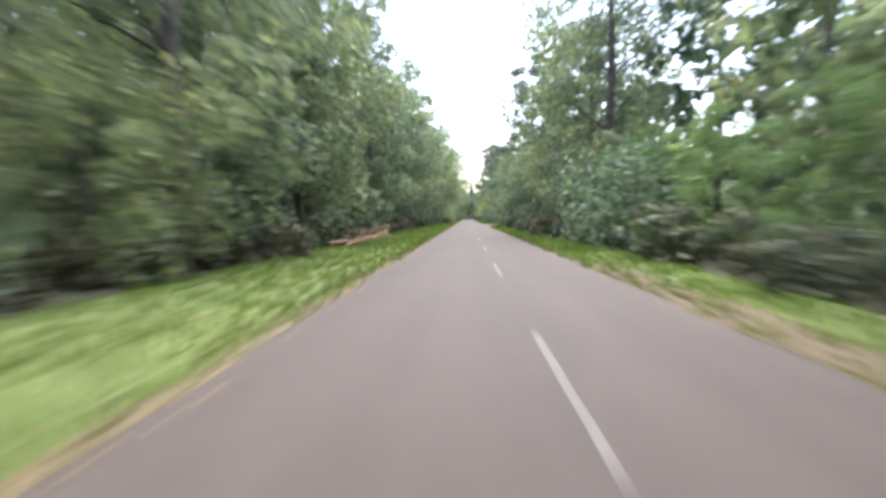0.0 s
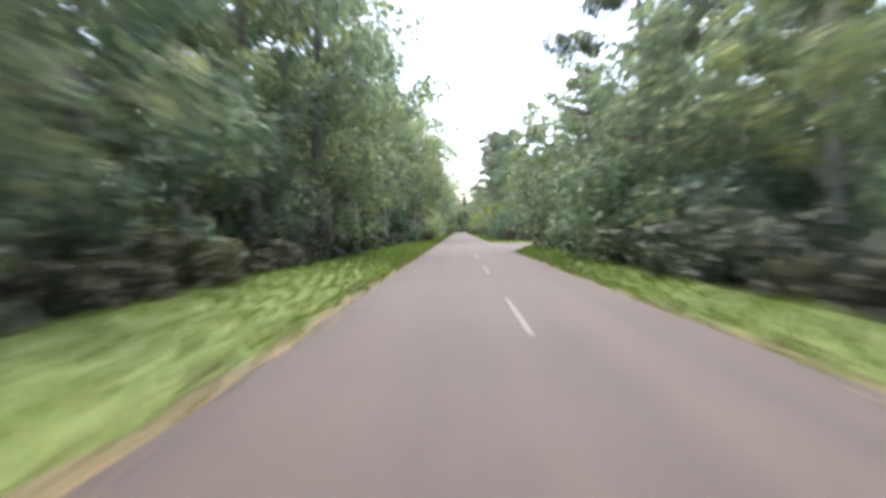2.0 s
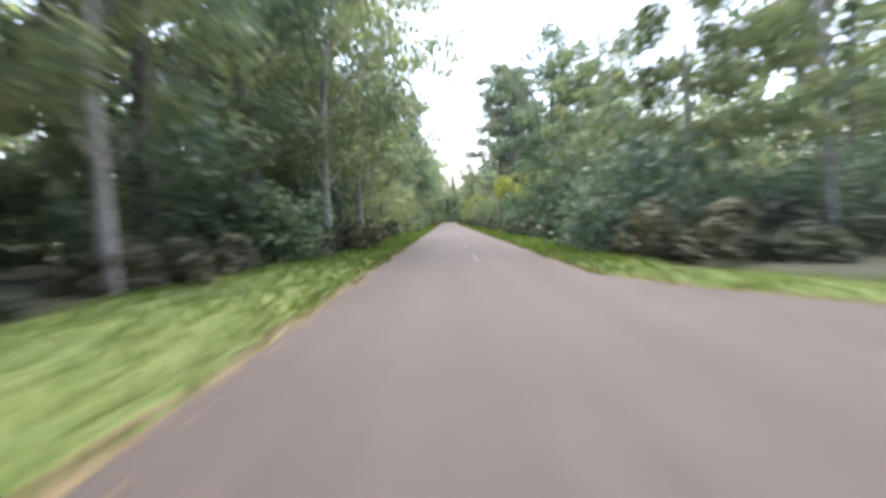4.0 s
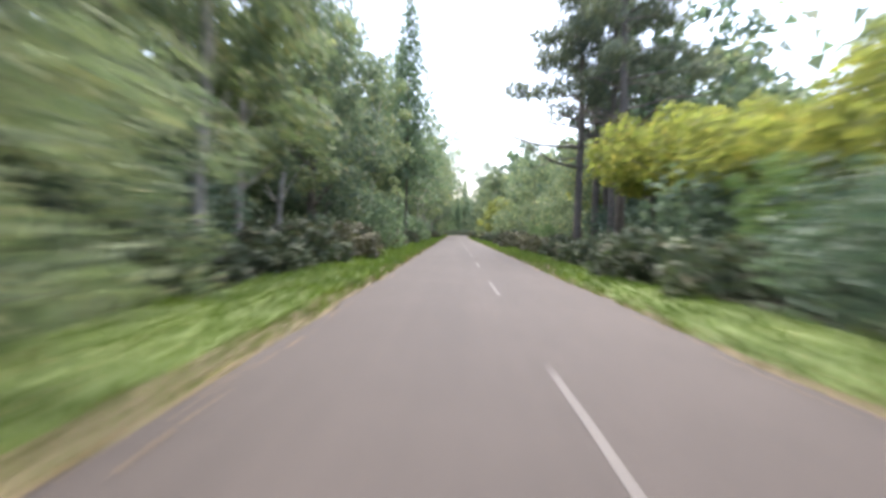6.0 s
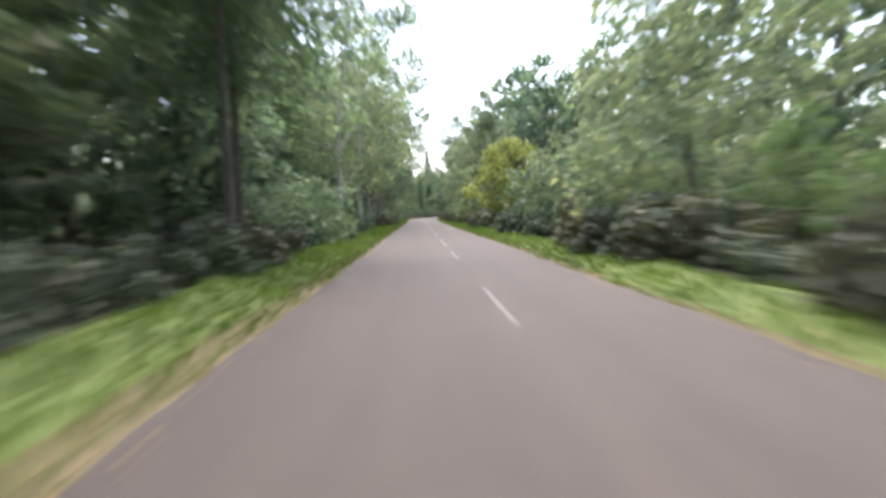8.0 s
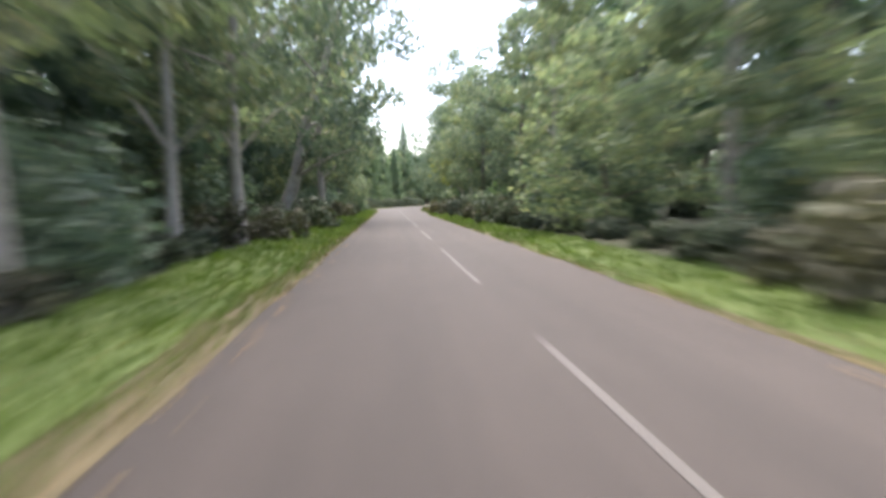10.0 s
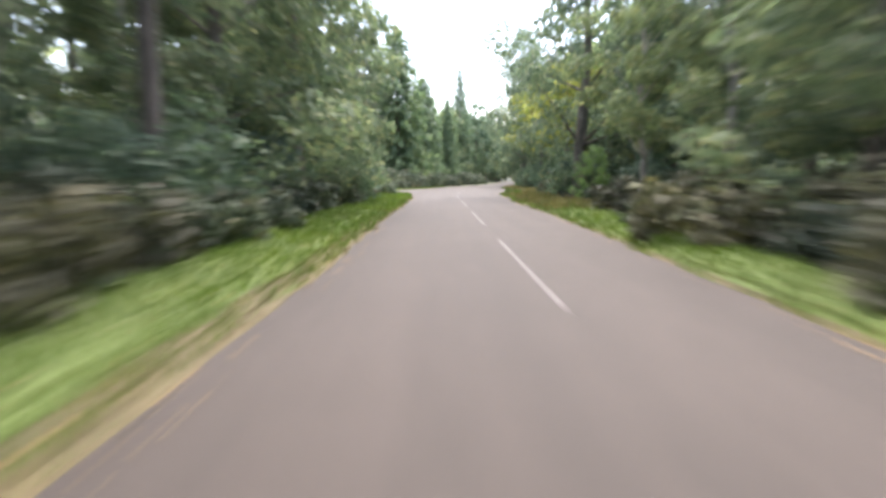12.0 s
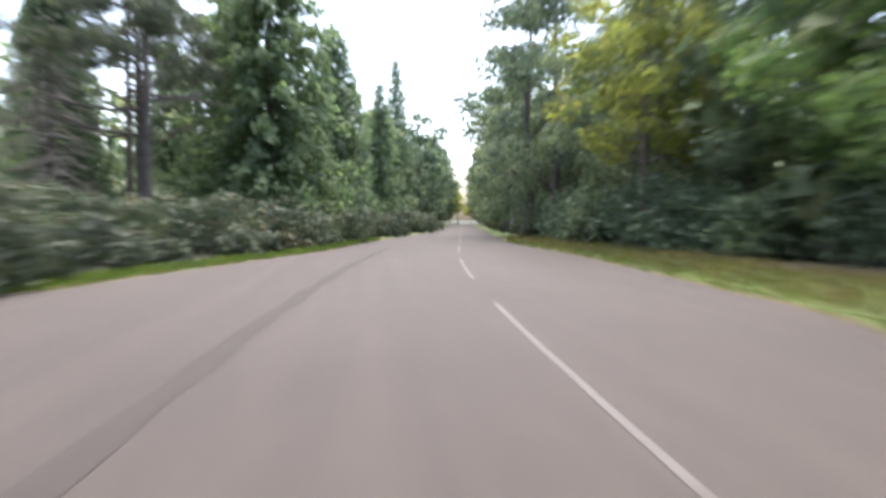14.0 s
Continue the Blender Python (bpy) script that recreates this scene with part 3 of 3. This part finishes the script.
overs = [broadleaf("birch_tree", 97, 18.5, 4.3, 4.8, 9000, 0.17, BIRCH_LEAF, PALE_BARK, 0.20, "tall birch leaning over the road with hanging sprays", lean=0.5, weep=1.6)]
deads = [bare_spruce("spruce_tree", 68, 15.5, "dying spruce with pale bare drooping branches"), bare_spruce("spruce_tree", 69, 14.0, "dying spruce with pale bare drooping branches")]
youngs = [broadleaf("maple_tree", 57, 6.4, 2.3, 1.6, 5200, 0.17, YELLOW_LEAF, BARK, 0.10, "young maple turning yellow-green beside the grass")]
greens = [broadleaf("maple_tree", 55, 12.0, 3.4, 3.6, 7500, 0.19, FRESH_LEAF, BARK, 0.17, "green maple with high spreading boughs at the roadside")]
spare = set(o.name for o in youngs + greens + slims + overs + smalls + larches + broads + deads + pales + oaks + beeches + birches + golds + spruces + pines + backs)


def plant(proto, x, y, scale=1.0, turn=0.0, group="trees beside the road", tilt=0.0):
    """The prototype itself the first time, a copy after that."""
    m = Matrix.Translation((x, y, -0.02)) @ Matrix.Rotation(tilt, 4, "Y") @ Matrix.Rotation(turn, 4, "Z") @ Matrix.Scale(scale, 4)
    if proto.name in spare:
        spare.discard(proto.name)
        proto.matrix_basis = m
        return tagged(proto, group=group)
    return copy_thing(proto, m)


rng = random.Random(5)
# marked trees: kind, metres along, offset from the road's centre, scale, turn
TRACK_TREES = [  # round the track mouth
    (pales[0], 75, -9, 1, 0), (pales[0], 85.8, -8.9, 0.9, 1), (overs[0], 105.9, -5.6, 1, 0.1), (overs[0], 115.8, -5.7, 0.95, 5.9),
    (smalls[0], 126.5, -5.7, 0.74, 1.6), (smalls[0], 131.5, -6.2, 0.8, 0.6), (birches[1], 102.5, 8.2, 0.95, 1.0), (birches[0], 99, 11, 0.85, 2.0), (smalls[2], 135.9, 6.6, 0.33, 2.3),
]
PINE_STRETCH = [  # the pines, maples and larches
    (golds[0], 134, 9.4, 0.70, 2.4), (golds[0], 139.5, 8.6, 0.92, 0.4), (golds[0], 144.5, 8.2, 1.06, 3.3), (golds[0], 148.8, 8.4, 1.1, 1.3), (golds[0], 142, 10.8, 1.02, 5.0),
    (pines[0], 157.7, 6.9, 1, 0.3), (slims[0], 157, 8.8, 1.1, 2.0), (slims[1], 152.3, 7.9, 1.0, 1.1), (smalls[2], 163.5, 6.3, 0.6, 0.7), (smalls[2], 167.5, 6.7, 0.64, 2.9), (smalls[2], 172.5, 6.4, 0.62, 4.4), (slims[1], 164, 9.6, 1.05, 2),
    (beeches[1], 169, -11.4, 0.9, 1.3), (larches[0], 179, -5.5, 1.0, 0.3), (larches[1], 184, -6.8, 1.0, 1.9), (smalls[2], 189, -5.4, 0.42, 0.9), (birches[1], 176, -9.5, 1.0, 0.2),
    (smalls[2], 185.4, 8.6, 1.0, 0.3), (spruces[0], 190, -10, 0.95, 0), (smalls[2], 194.7, 8.6, 0.95, 1), (youngs[0], 204.2, 6.1, 1.0, 1.4),
    (spruces[1], 198.6, -9.8, 0.95, 1), (overs[0], 201.6, -5.8, 1, 0.3), (birches[1], 217, 6.4, 0.84, 0.6), (spruces[0], 205.5, -10.5, 0.9, 2),
    (overs[0], 212.4, -5.6, 0.95, 6.1), (smalls[2], 200.5, -6.4, 0.9, 2.0), (overs[0], 224, -5.8, 1, 0),
]
JUNCTION_LEFT = [  # left of the junction
    (pales[1], 245, -5.6, 1, 0.2), (pales[1], 258, -10.4, 0.9, 2.6), (birches[1], 266.5, -11.5, 1.1, 0.6), (birches[0], 274.2, -9.4, 1.1, 0.8),
    (birches[1], 278.1, -10.6, 1.1, 0.4), (pines[0], 280.4, -12.5, 1, 0.9), (slims[1], 284.2, -22, 1.05, 0.1), (slims[0], 290.4, -16, 1, 4.2),
    (pines[0], 296.7, -19, 1, 3.2), (slims[0], 299.7, -26, 1.1, 4.9), (slims[1], 302.9, -21, 0.95, 0.5), (pines[0], 304.4, -17.8, 1.1, 1.9),
    (slims[0], 307.5, -24.5, 1.1, 1.5), (pines[0], 313.6, -14.5, 0.95, 0.2),
    (slims[1], 318.3, -17.5, 1, 2.2), (deads[0], 320, -24.6, 1, 0.4), (deads[1], 314, -27.5, 1, 2.0), (deads[1], 309, -22.5, 1.05, 4.0),
]
JUNCTION_RIGHT = [  # right of the junction
    (greens[0], 302.5, 12.4, 1.0, 1.4), (beeches[0], 310.5, 11.8, 0.95, 0.4), (oaks[2], 315.9, 9.6, 1.0, 2.4),
]
PAST_JUNCTION = [  # past the junction
    (golds[1], 311.2, 8, 0.85, 0), (broads[0], 319.5, -10.6, 1.0, 0.2), (slims[0], 323, -21, 1.1, 5.2), (oaks[1], 325.5, 6.6, 1.1, 0.3),
    (broads[0], 328, -16, 0.95, 1.4), (oaks[3], 330.6, 5.4, 1.15, 1.3), (pines[0], 332.2, -19, 1.1, 2.9), (broads[0], 331.5, -9.8, 0.8, 2.2),
    (birches[0], 338.4, 5, 1.15, 1),
]
ROAD_END = [  # where the road ends in view
    (spruces[1], 341.5, -7.6, 0.8, 2.3), (oaks[0], 347.7, 5.2, 1.1, 2.2), (broads[0], 352, -10.2, 0.68, 0.2), (spruces[1], 357.5, -10.4, 0.62, 1.2),
    (spruces[0], 369, -9.3, 1.12, 1.5), (broads[0], 382, -9.2, 0.62, 0.5), (golds[1], 440.4, -3, 0.9, 0), (golds[0], 451.2, 3, 0.9, 0),
    (golds[1], 460.4, -1, 0.9, 2),
]
taken = [beside(238, -7.2)]
plant(pales[0], *beside(238, -7.2), 1.0, 0.0, tilt=radians(15))      # the leaning beech
for stretch in (TRACK_TREES, PINE_STRETCH, JUNCTION_LEFT, JUNCTION_RIGHT, PAST_JUNCTION, ROAD_END):
    for proto, s, off, sc, turn in stretch:
        x, y = beside(s, off)
        plant(proto, x, y, sc, turn)
        taken.append((x, y))


def free(x, y, gap):
    return all((x - a) ** 2 + (y - b) ** 2 > gap * gap for a, b in taken)


def open_ground(s, off):
    """Where no tree stands: the track mouth on the right and the joining road on the left."""
    if 78 < s < 94.5 and 0 < off < 30:
        return True
    if 295 < s < 306 and 5 < off < 11.5:
        return True
    away = -off - 5.5
    if away > -6 and abs(s - 294.6 - 0.05 * away) < 4.6:
        return True
    return 282 < s < 375 and -10.5 + max(0.0, s - 307) * 0.033 < off < 0


for side in (-1, 1):
    for row, (base, gap, first) in enumerate([(6.9, 5.4, -10.0), (12.2, 7.2, -12.0), (18.5, 9.4, -14.0)]):
        s = first + (1.7 if side > 0 else 0.0)
        while s < (470, 430, 345)[row]:
            off = side * (base + rng.uniform(-0.9, 1.1) + (0.6 if side > 0 else 2.4 if s < 68 else 1.0 if s < 105 else 1.4 if 141 < s < 177 else 0.0))
            x, y = beside(s, off)
            if not open_ground(s, off) and free(x, y, 3.4) and not (row == 0 and side > 0 and (146 < s < 162 or 285 < s < 333)):
                u = rng.random()
                if side > 0 and 131 < s < 151 and row == 0:
                    plant(smalls[1], x + 1.5, y, 0.6, rng.uniform(0, 6.28))
                elif side > 0 and 118 < s < 151:
                    plant(rng.choice(beeches + smalls[1:2] if row == 0 else smalls + birches[1:]), x, y, rng.uniform(0.75, 1.0), rng.uniform(0, 6.28))
                elif side > 0 and row < 2 and 87 < s < 117:
                    plant(rng.choice(birches + smalls[1:]), x, y, rng.uniform(0.68, 0.88), rng.uniform(0, 6.28))
                elif side > 0 and 39 < s < 70:
                    if row < 2:
                        plant(rng.choice([pines[0], pines[0], smalls[1], birches[0]] if row == 0 else birches + pines), x, y, rng.uniform(0.8, 1.0), rng.uniform(0, 6.28))
                elif side < 0 and row == 0 and 225 < s < 282:
                    plant(rng.choice(birches + pines + oaks), x - (2.2 if s < 250 else 0.0), y, rng.uniform(0.9, 1.05), rng.uniform(0, 6.28))
                elif side > 0 and row == 0 and 231 < s < 280:
                    tree, sc, turn = rng.choice(birches + smalls[1:] + oaks[2:3]), rng.uniform(0.85, 1.0), rng.uniform(0, 6.28)
                    plant(smalls[2] if 243 < s < 252 else tree, x, y, sc, turn)
                elif row == 0 and side > 0 and 168 < s < 225:
                    plant(rng.choice(smalls), x, y, rng.uniform(0.85, 1.15), rng.uniform(0, 6.28))
                elif row == 1 and side > 0 and 168 < s < 217:
                    plant(rng.choice(birches + smalls), x, y, rng.uniform(0.75, 0.95), rng.uniform(0, 6.28))
                elif row == 0 and s < 360:
                    pool = oaks if u < 0.46 else beeches if u < 0.68 else birches if u < 0.86 else smalls if u < 0.94 and s < 277 else birches
                    tree, sc, turn = rng.choice(pool), rng.uniform(0.85, 1.1), rng.uniform(0, 6.28)
                    if side > 0 and 6 < s < 27:            # fresh green crowns at the start
                        tree, sc = smalls[2], sc * 1.45
                    plant(tree, x - (2.2 if side < 0 and 177 < s < 196 else 0.0), y, sc, turn)
                else:
                    tree, sc, turn = rng.choice(backs), rng.uniform(0.85, 1.12), rng.uniform(0, 6.28)
                    if side > 0 or row == 0 or not 288 < s < 339:      # the pines left of the junction stand open
                        plant(tree, x, y, sc, turn, "trees deeper in the wood")
                taken.append((x, y))
            s += gap * rng.uniform(0.8, 1.25)

for proto, s, off, sc, turn in ((smalls[1], 57.9, 9.2, 0.95, 0.4), (smalls[0], 62.8, 8.6, 1.0, 2.0), (smalls[1], 67.8, 9.6, 1.0, 4.1), (beeches[1], 63.6, 14.0, 0.8, 1.1),
                                (smalls[1], 167.9, 9.4, 1.05, 0.9), (golds[1], 170.4, 12.0, 0.85, 2.2),
                                (slims[0], 164.4, 10.4, 1.1, 1.2), (slims[0], 305.7, -19.4, 1.0, 0.8), (slims[1], 311.1, -22.6, 1.0, 3.4),
                                (deads[0], 315.6, -20.6, 0.95, 0.5), (slims[0], 309.3, -28.0, 1.0, 2.5), (spruces[1], 324, -26.0, 1.0, 0.7), (golds[1], 291.0, 8.8, 0.9, 1.5),
                                (broads[0], 338, -26, 0.85, 0.4), (broads[0], 330, -31, 0.9, 1.6), (spruces[1], 322, -35, 0.95, 2.7), (spruces[0], 346, -22, 0.85, 3.1),
                                (spruces[0], 335, -37, 0.9, 4.4), (spruces[1], 314, -37, 1.0, 5.3), (broads[0], 308, -42, 0.9, 0.9), (deads[0], 306, -30.5, 1.1, 1.7),
                                (beeches[1], 156.5, 13.4, 0.68, 0.8), (beeches[1], 161.5, 12.6, 0.62, 3.0), (beeches[1], 151.0, 13.8, 0.66, 4.6), (smalls[2], 283.5, -8.4, 0.24, 0.7), (smalls[2], 286.2, -8.6, 0.2, 2.6)):
    plant(proto, *beside(s, off), sc, turn)      # thickets under the pines

# ---- undergrowth ----
brambles = [shrub("bramble_bush", 101 + k, w, h, 1500, 0.151, BRAMBLE_LEAF, "low tangled bramble thicket at the wood's edge") for k, (w, h) in enumerate([(2.6, 1.3), (3.2, 1.7)])]
brackens = [shrub("bracken_clump", 111 + k, w, h, 1550, 0.113, BRACKEN_LEAF, "browning bracken at the edge of the trees", "bracken") for k, (w, h) in enumerate([(2.4, 1.0), (2.8, 1.25)])]
hollies = [shrub("holly_bush", 121 + k, w, h, 2300, 0.148, DARK_LEAF, "dark green holly bush under the trees") for k, (w, h) in enumerate([(3.0, 3.2), (3.6, 4.2)])]
gorses = [shrub("gorse_bush", 131, 3.4, 2.2, 3600, 0.11, GORSE_LEAF, "dense grey-green gorse bush beside the junction")]
tussocks = [shrub("grass_tussock", 141, 1.3, 0.5, 1100, 0.10, BLADE, "rounded green grass tussock beside the asphalt", "grass tussock")]
spare |= set(o.name for o in brambles + brackens + hollies + gorses + tussocks)
plant(tussocks[0], *beside(288.7, 4.6), 1.0, 0.3, "undergrowth along the verge")
for q, off, sc in ((145.5, -5.7, 1.25), (147.9, -6.1, 1.15), (143.1, -6.0, 1.1), (149.7, -5.6, 0.9), (179, 5.4, 1.1), (181.5, 5.6, 1.2), (176.7, 5.7, 1.0), (75.3, 6.4, 1.2), (76.5, 7.4, 1.1)):
    x, y = beside(q, off)
    plant(brackens[1], x, y, sc, q, "brown bracken heaps")
for q, off, sc in ((299, 12.4, 1.0), (303, 12.6, 1.1), (306.5, 10.4, 1.0), (309.5, 8.8, 0.9), (313, 8.6, 1.0), (317, 7.6, 0.9), (321, 7.4, 1.0), (153.5, 10.6, 1.0), (157.5, 11.0, 1.1), (161, 10.8, 1.0), (149.5, 11.0, 0.95)):
    plant(hollies[int(q) % 2], *beside(q, off), sc, q, "undergrowth along the verge")
for side in (-1, 1):
    s = -8.0
    while s < 367:
        clear = side < 0 and (any(abs(s - q) < 1.9 for q in (75.0, 85.8, 238.0, 245.0)))
        edge = right_turf(s) + 0.9 if side > 0 else left_turf(s) - 0.9
        off = edge + side * rng.uniform(-0.2, 0.7)
        x, y = beside(s, off)
        if not clear and not (77 < s < 96 and side > 0) and not (294 < s < 309 and side > 0):
            u = rng.random()
            pool = gorses if side < 0 and 276 < s < 375 else brambles if u < 0.64 else brackens if u < 0.93 else hollies
            bush = rng.choice(pool)
            if pool is gorses:               # gorse with bramble and bracken among it
                bush = (gorses + brambles + gorses + brackens[:1])[int(s * 7) % 5]
            plant(bush, x, y, rng.uniform(0.75, 1.15), rng.uniform(0, 6.28), "undergrowth along the verge")
        x, y = beside(s + 1.5, off + side * 2.4)
        if not clear and not (77 < s < 96 and side > 0) and not (294 < s < 309 and side > 0) and (rng.random() < (0.25 if s < 110 else 0.42) or s > 256):
            plant(rng.choice(gorses if side < 0 and s > 276 else hollies if rng.random() < 0.5 else brambles), x, y, rng.uniform(0.8, 1.25), rng.uniform(0, 6.28), "undergrowth along the verge")
        s += 3.0 * rng.uniform(0.85, 1.25)

# low growth on the far side of the track and deeper under the trees
for k in range(6):
    plant(brambles[k % 2], *beside(95.6 + 0.6 * k, 8.0 + 3.4 * k), 0.9, 1.1 * k, "undergrowth deeper in the wood")
    plant((hollies + brambles)[k % 4], *beside(100.2 + 0.8 * k, 9.4 + 3.2 * k), 1.0, 2.3 * k, "undergrowth deeper in the wood")
deep = random.Random(77)
for side in (-1, 1):
    s = 104.0
    while s < 284:
        off = side * deep.uniform(10.5, 19.5)
        plant(deep.choice(brambles + brackens + hollies), *beside(s, off), deep.uniform(0.8, 1.25), deep.uniform(0, 6.28), "undergrowth deeper in the wood")
        s += deep.uniform(3.4, 6.0)


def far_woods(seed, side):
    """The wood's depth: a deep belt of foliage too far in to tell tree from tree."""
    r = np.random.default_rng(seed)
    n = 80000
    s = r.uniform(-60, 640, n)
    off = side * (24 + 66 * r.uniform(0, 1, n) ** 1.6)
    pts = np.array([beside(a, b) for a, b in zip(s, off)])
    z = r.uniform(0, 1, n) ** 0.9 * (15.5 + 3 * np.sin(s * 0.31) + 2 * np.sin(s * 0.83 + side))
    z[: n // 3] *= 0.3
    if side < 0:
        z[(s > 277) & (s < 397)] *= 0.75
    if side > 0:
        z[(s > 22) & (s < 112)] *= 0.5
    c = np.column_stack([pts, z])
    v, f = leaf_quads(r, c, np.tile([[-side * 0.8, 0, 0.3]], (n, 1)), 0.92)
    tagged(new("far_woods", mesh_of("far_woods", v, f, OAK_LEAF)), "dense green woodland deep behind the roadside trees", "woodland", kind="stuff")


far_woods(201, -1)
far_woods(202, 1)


# ---- fallen wood on the grass ----
def fallen_branch(name, seed, length, girth, x, y, turn, label):
    """A broken bough lying on the grass, with forked side branches and a snapped end."""
    r = random.Random(seed)
    root = tagged(new(name), label, "fallen branch")
    spine = [(length * (k / 5 - 0.5), r.uniform(-0.08, 0.08), girth + 0.06 * k + r.uniform(0, 0.05)) for k in range(6)]
    child("bough", mesh_of("bough", *tube(spine, [girth * (1.05 - 0.16 * k) for k in range(6)], 8), DEAD_WOOD), root)
    for k in range(9):
        p = Vector(spine[1 + k % 4])
        a, up = r.uniform(-1.1, 1.1), r.uniform(0.1, 1.0)
        q = p + Vector((math.cos(a) * 0.5, math.sin(a) * 0.5, up * 0.5)) * r.uniform(0.6, 1.2)
        e = q + Vector((math.cos(a) * 0.5, math.sin(a) * 0.5, up * 0.15 - 0.1)) * r.uniform(0.6, 1.3)
        child("twig", mesh_of("twig", *tube([p, q, e], [girth * 0.35, girth * 0.2, 0.006], 5), DEAD_WOOD), root)
    root.matrix_basis = pose(x, y, 0.10, 0, 0, turn)
    return root


DEAD_WOOD = surface("dead brown wood", (0.16, 0.095, 0.055), (0.36, 0.25, 0.16), 3.0, 24.0, 0.95, 0.8, 0.02)
fallen_branch("fallen_branch", 3, 2.6, 0.11, -5.2, 24.8, 20, "fallen brown bough with broken branches on the grass")
fallen_branch("fallen_branch", 4, 2.0, 0.08, -5.8, 26.0, -25, "fallen brown bough with broken branches on the grass")
fallen_branch("fallen_branch", 5, 1.7, 0.07, -5.0, 24.0, 60, "fallen brown bough with broken branches on the grass")
fallen_branch("fallen_branch", 6, 2.2, 0.07, -5.8, 34.8, 70, "pale fallen bough with bare twigs on the grass")
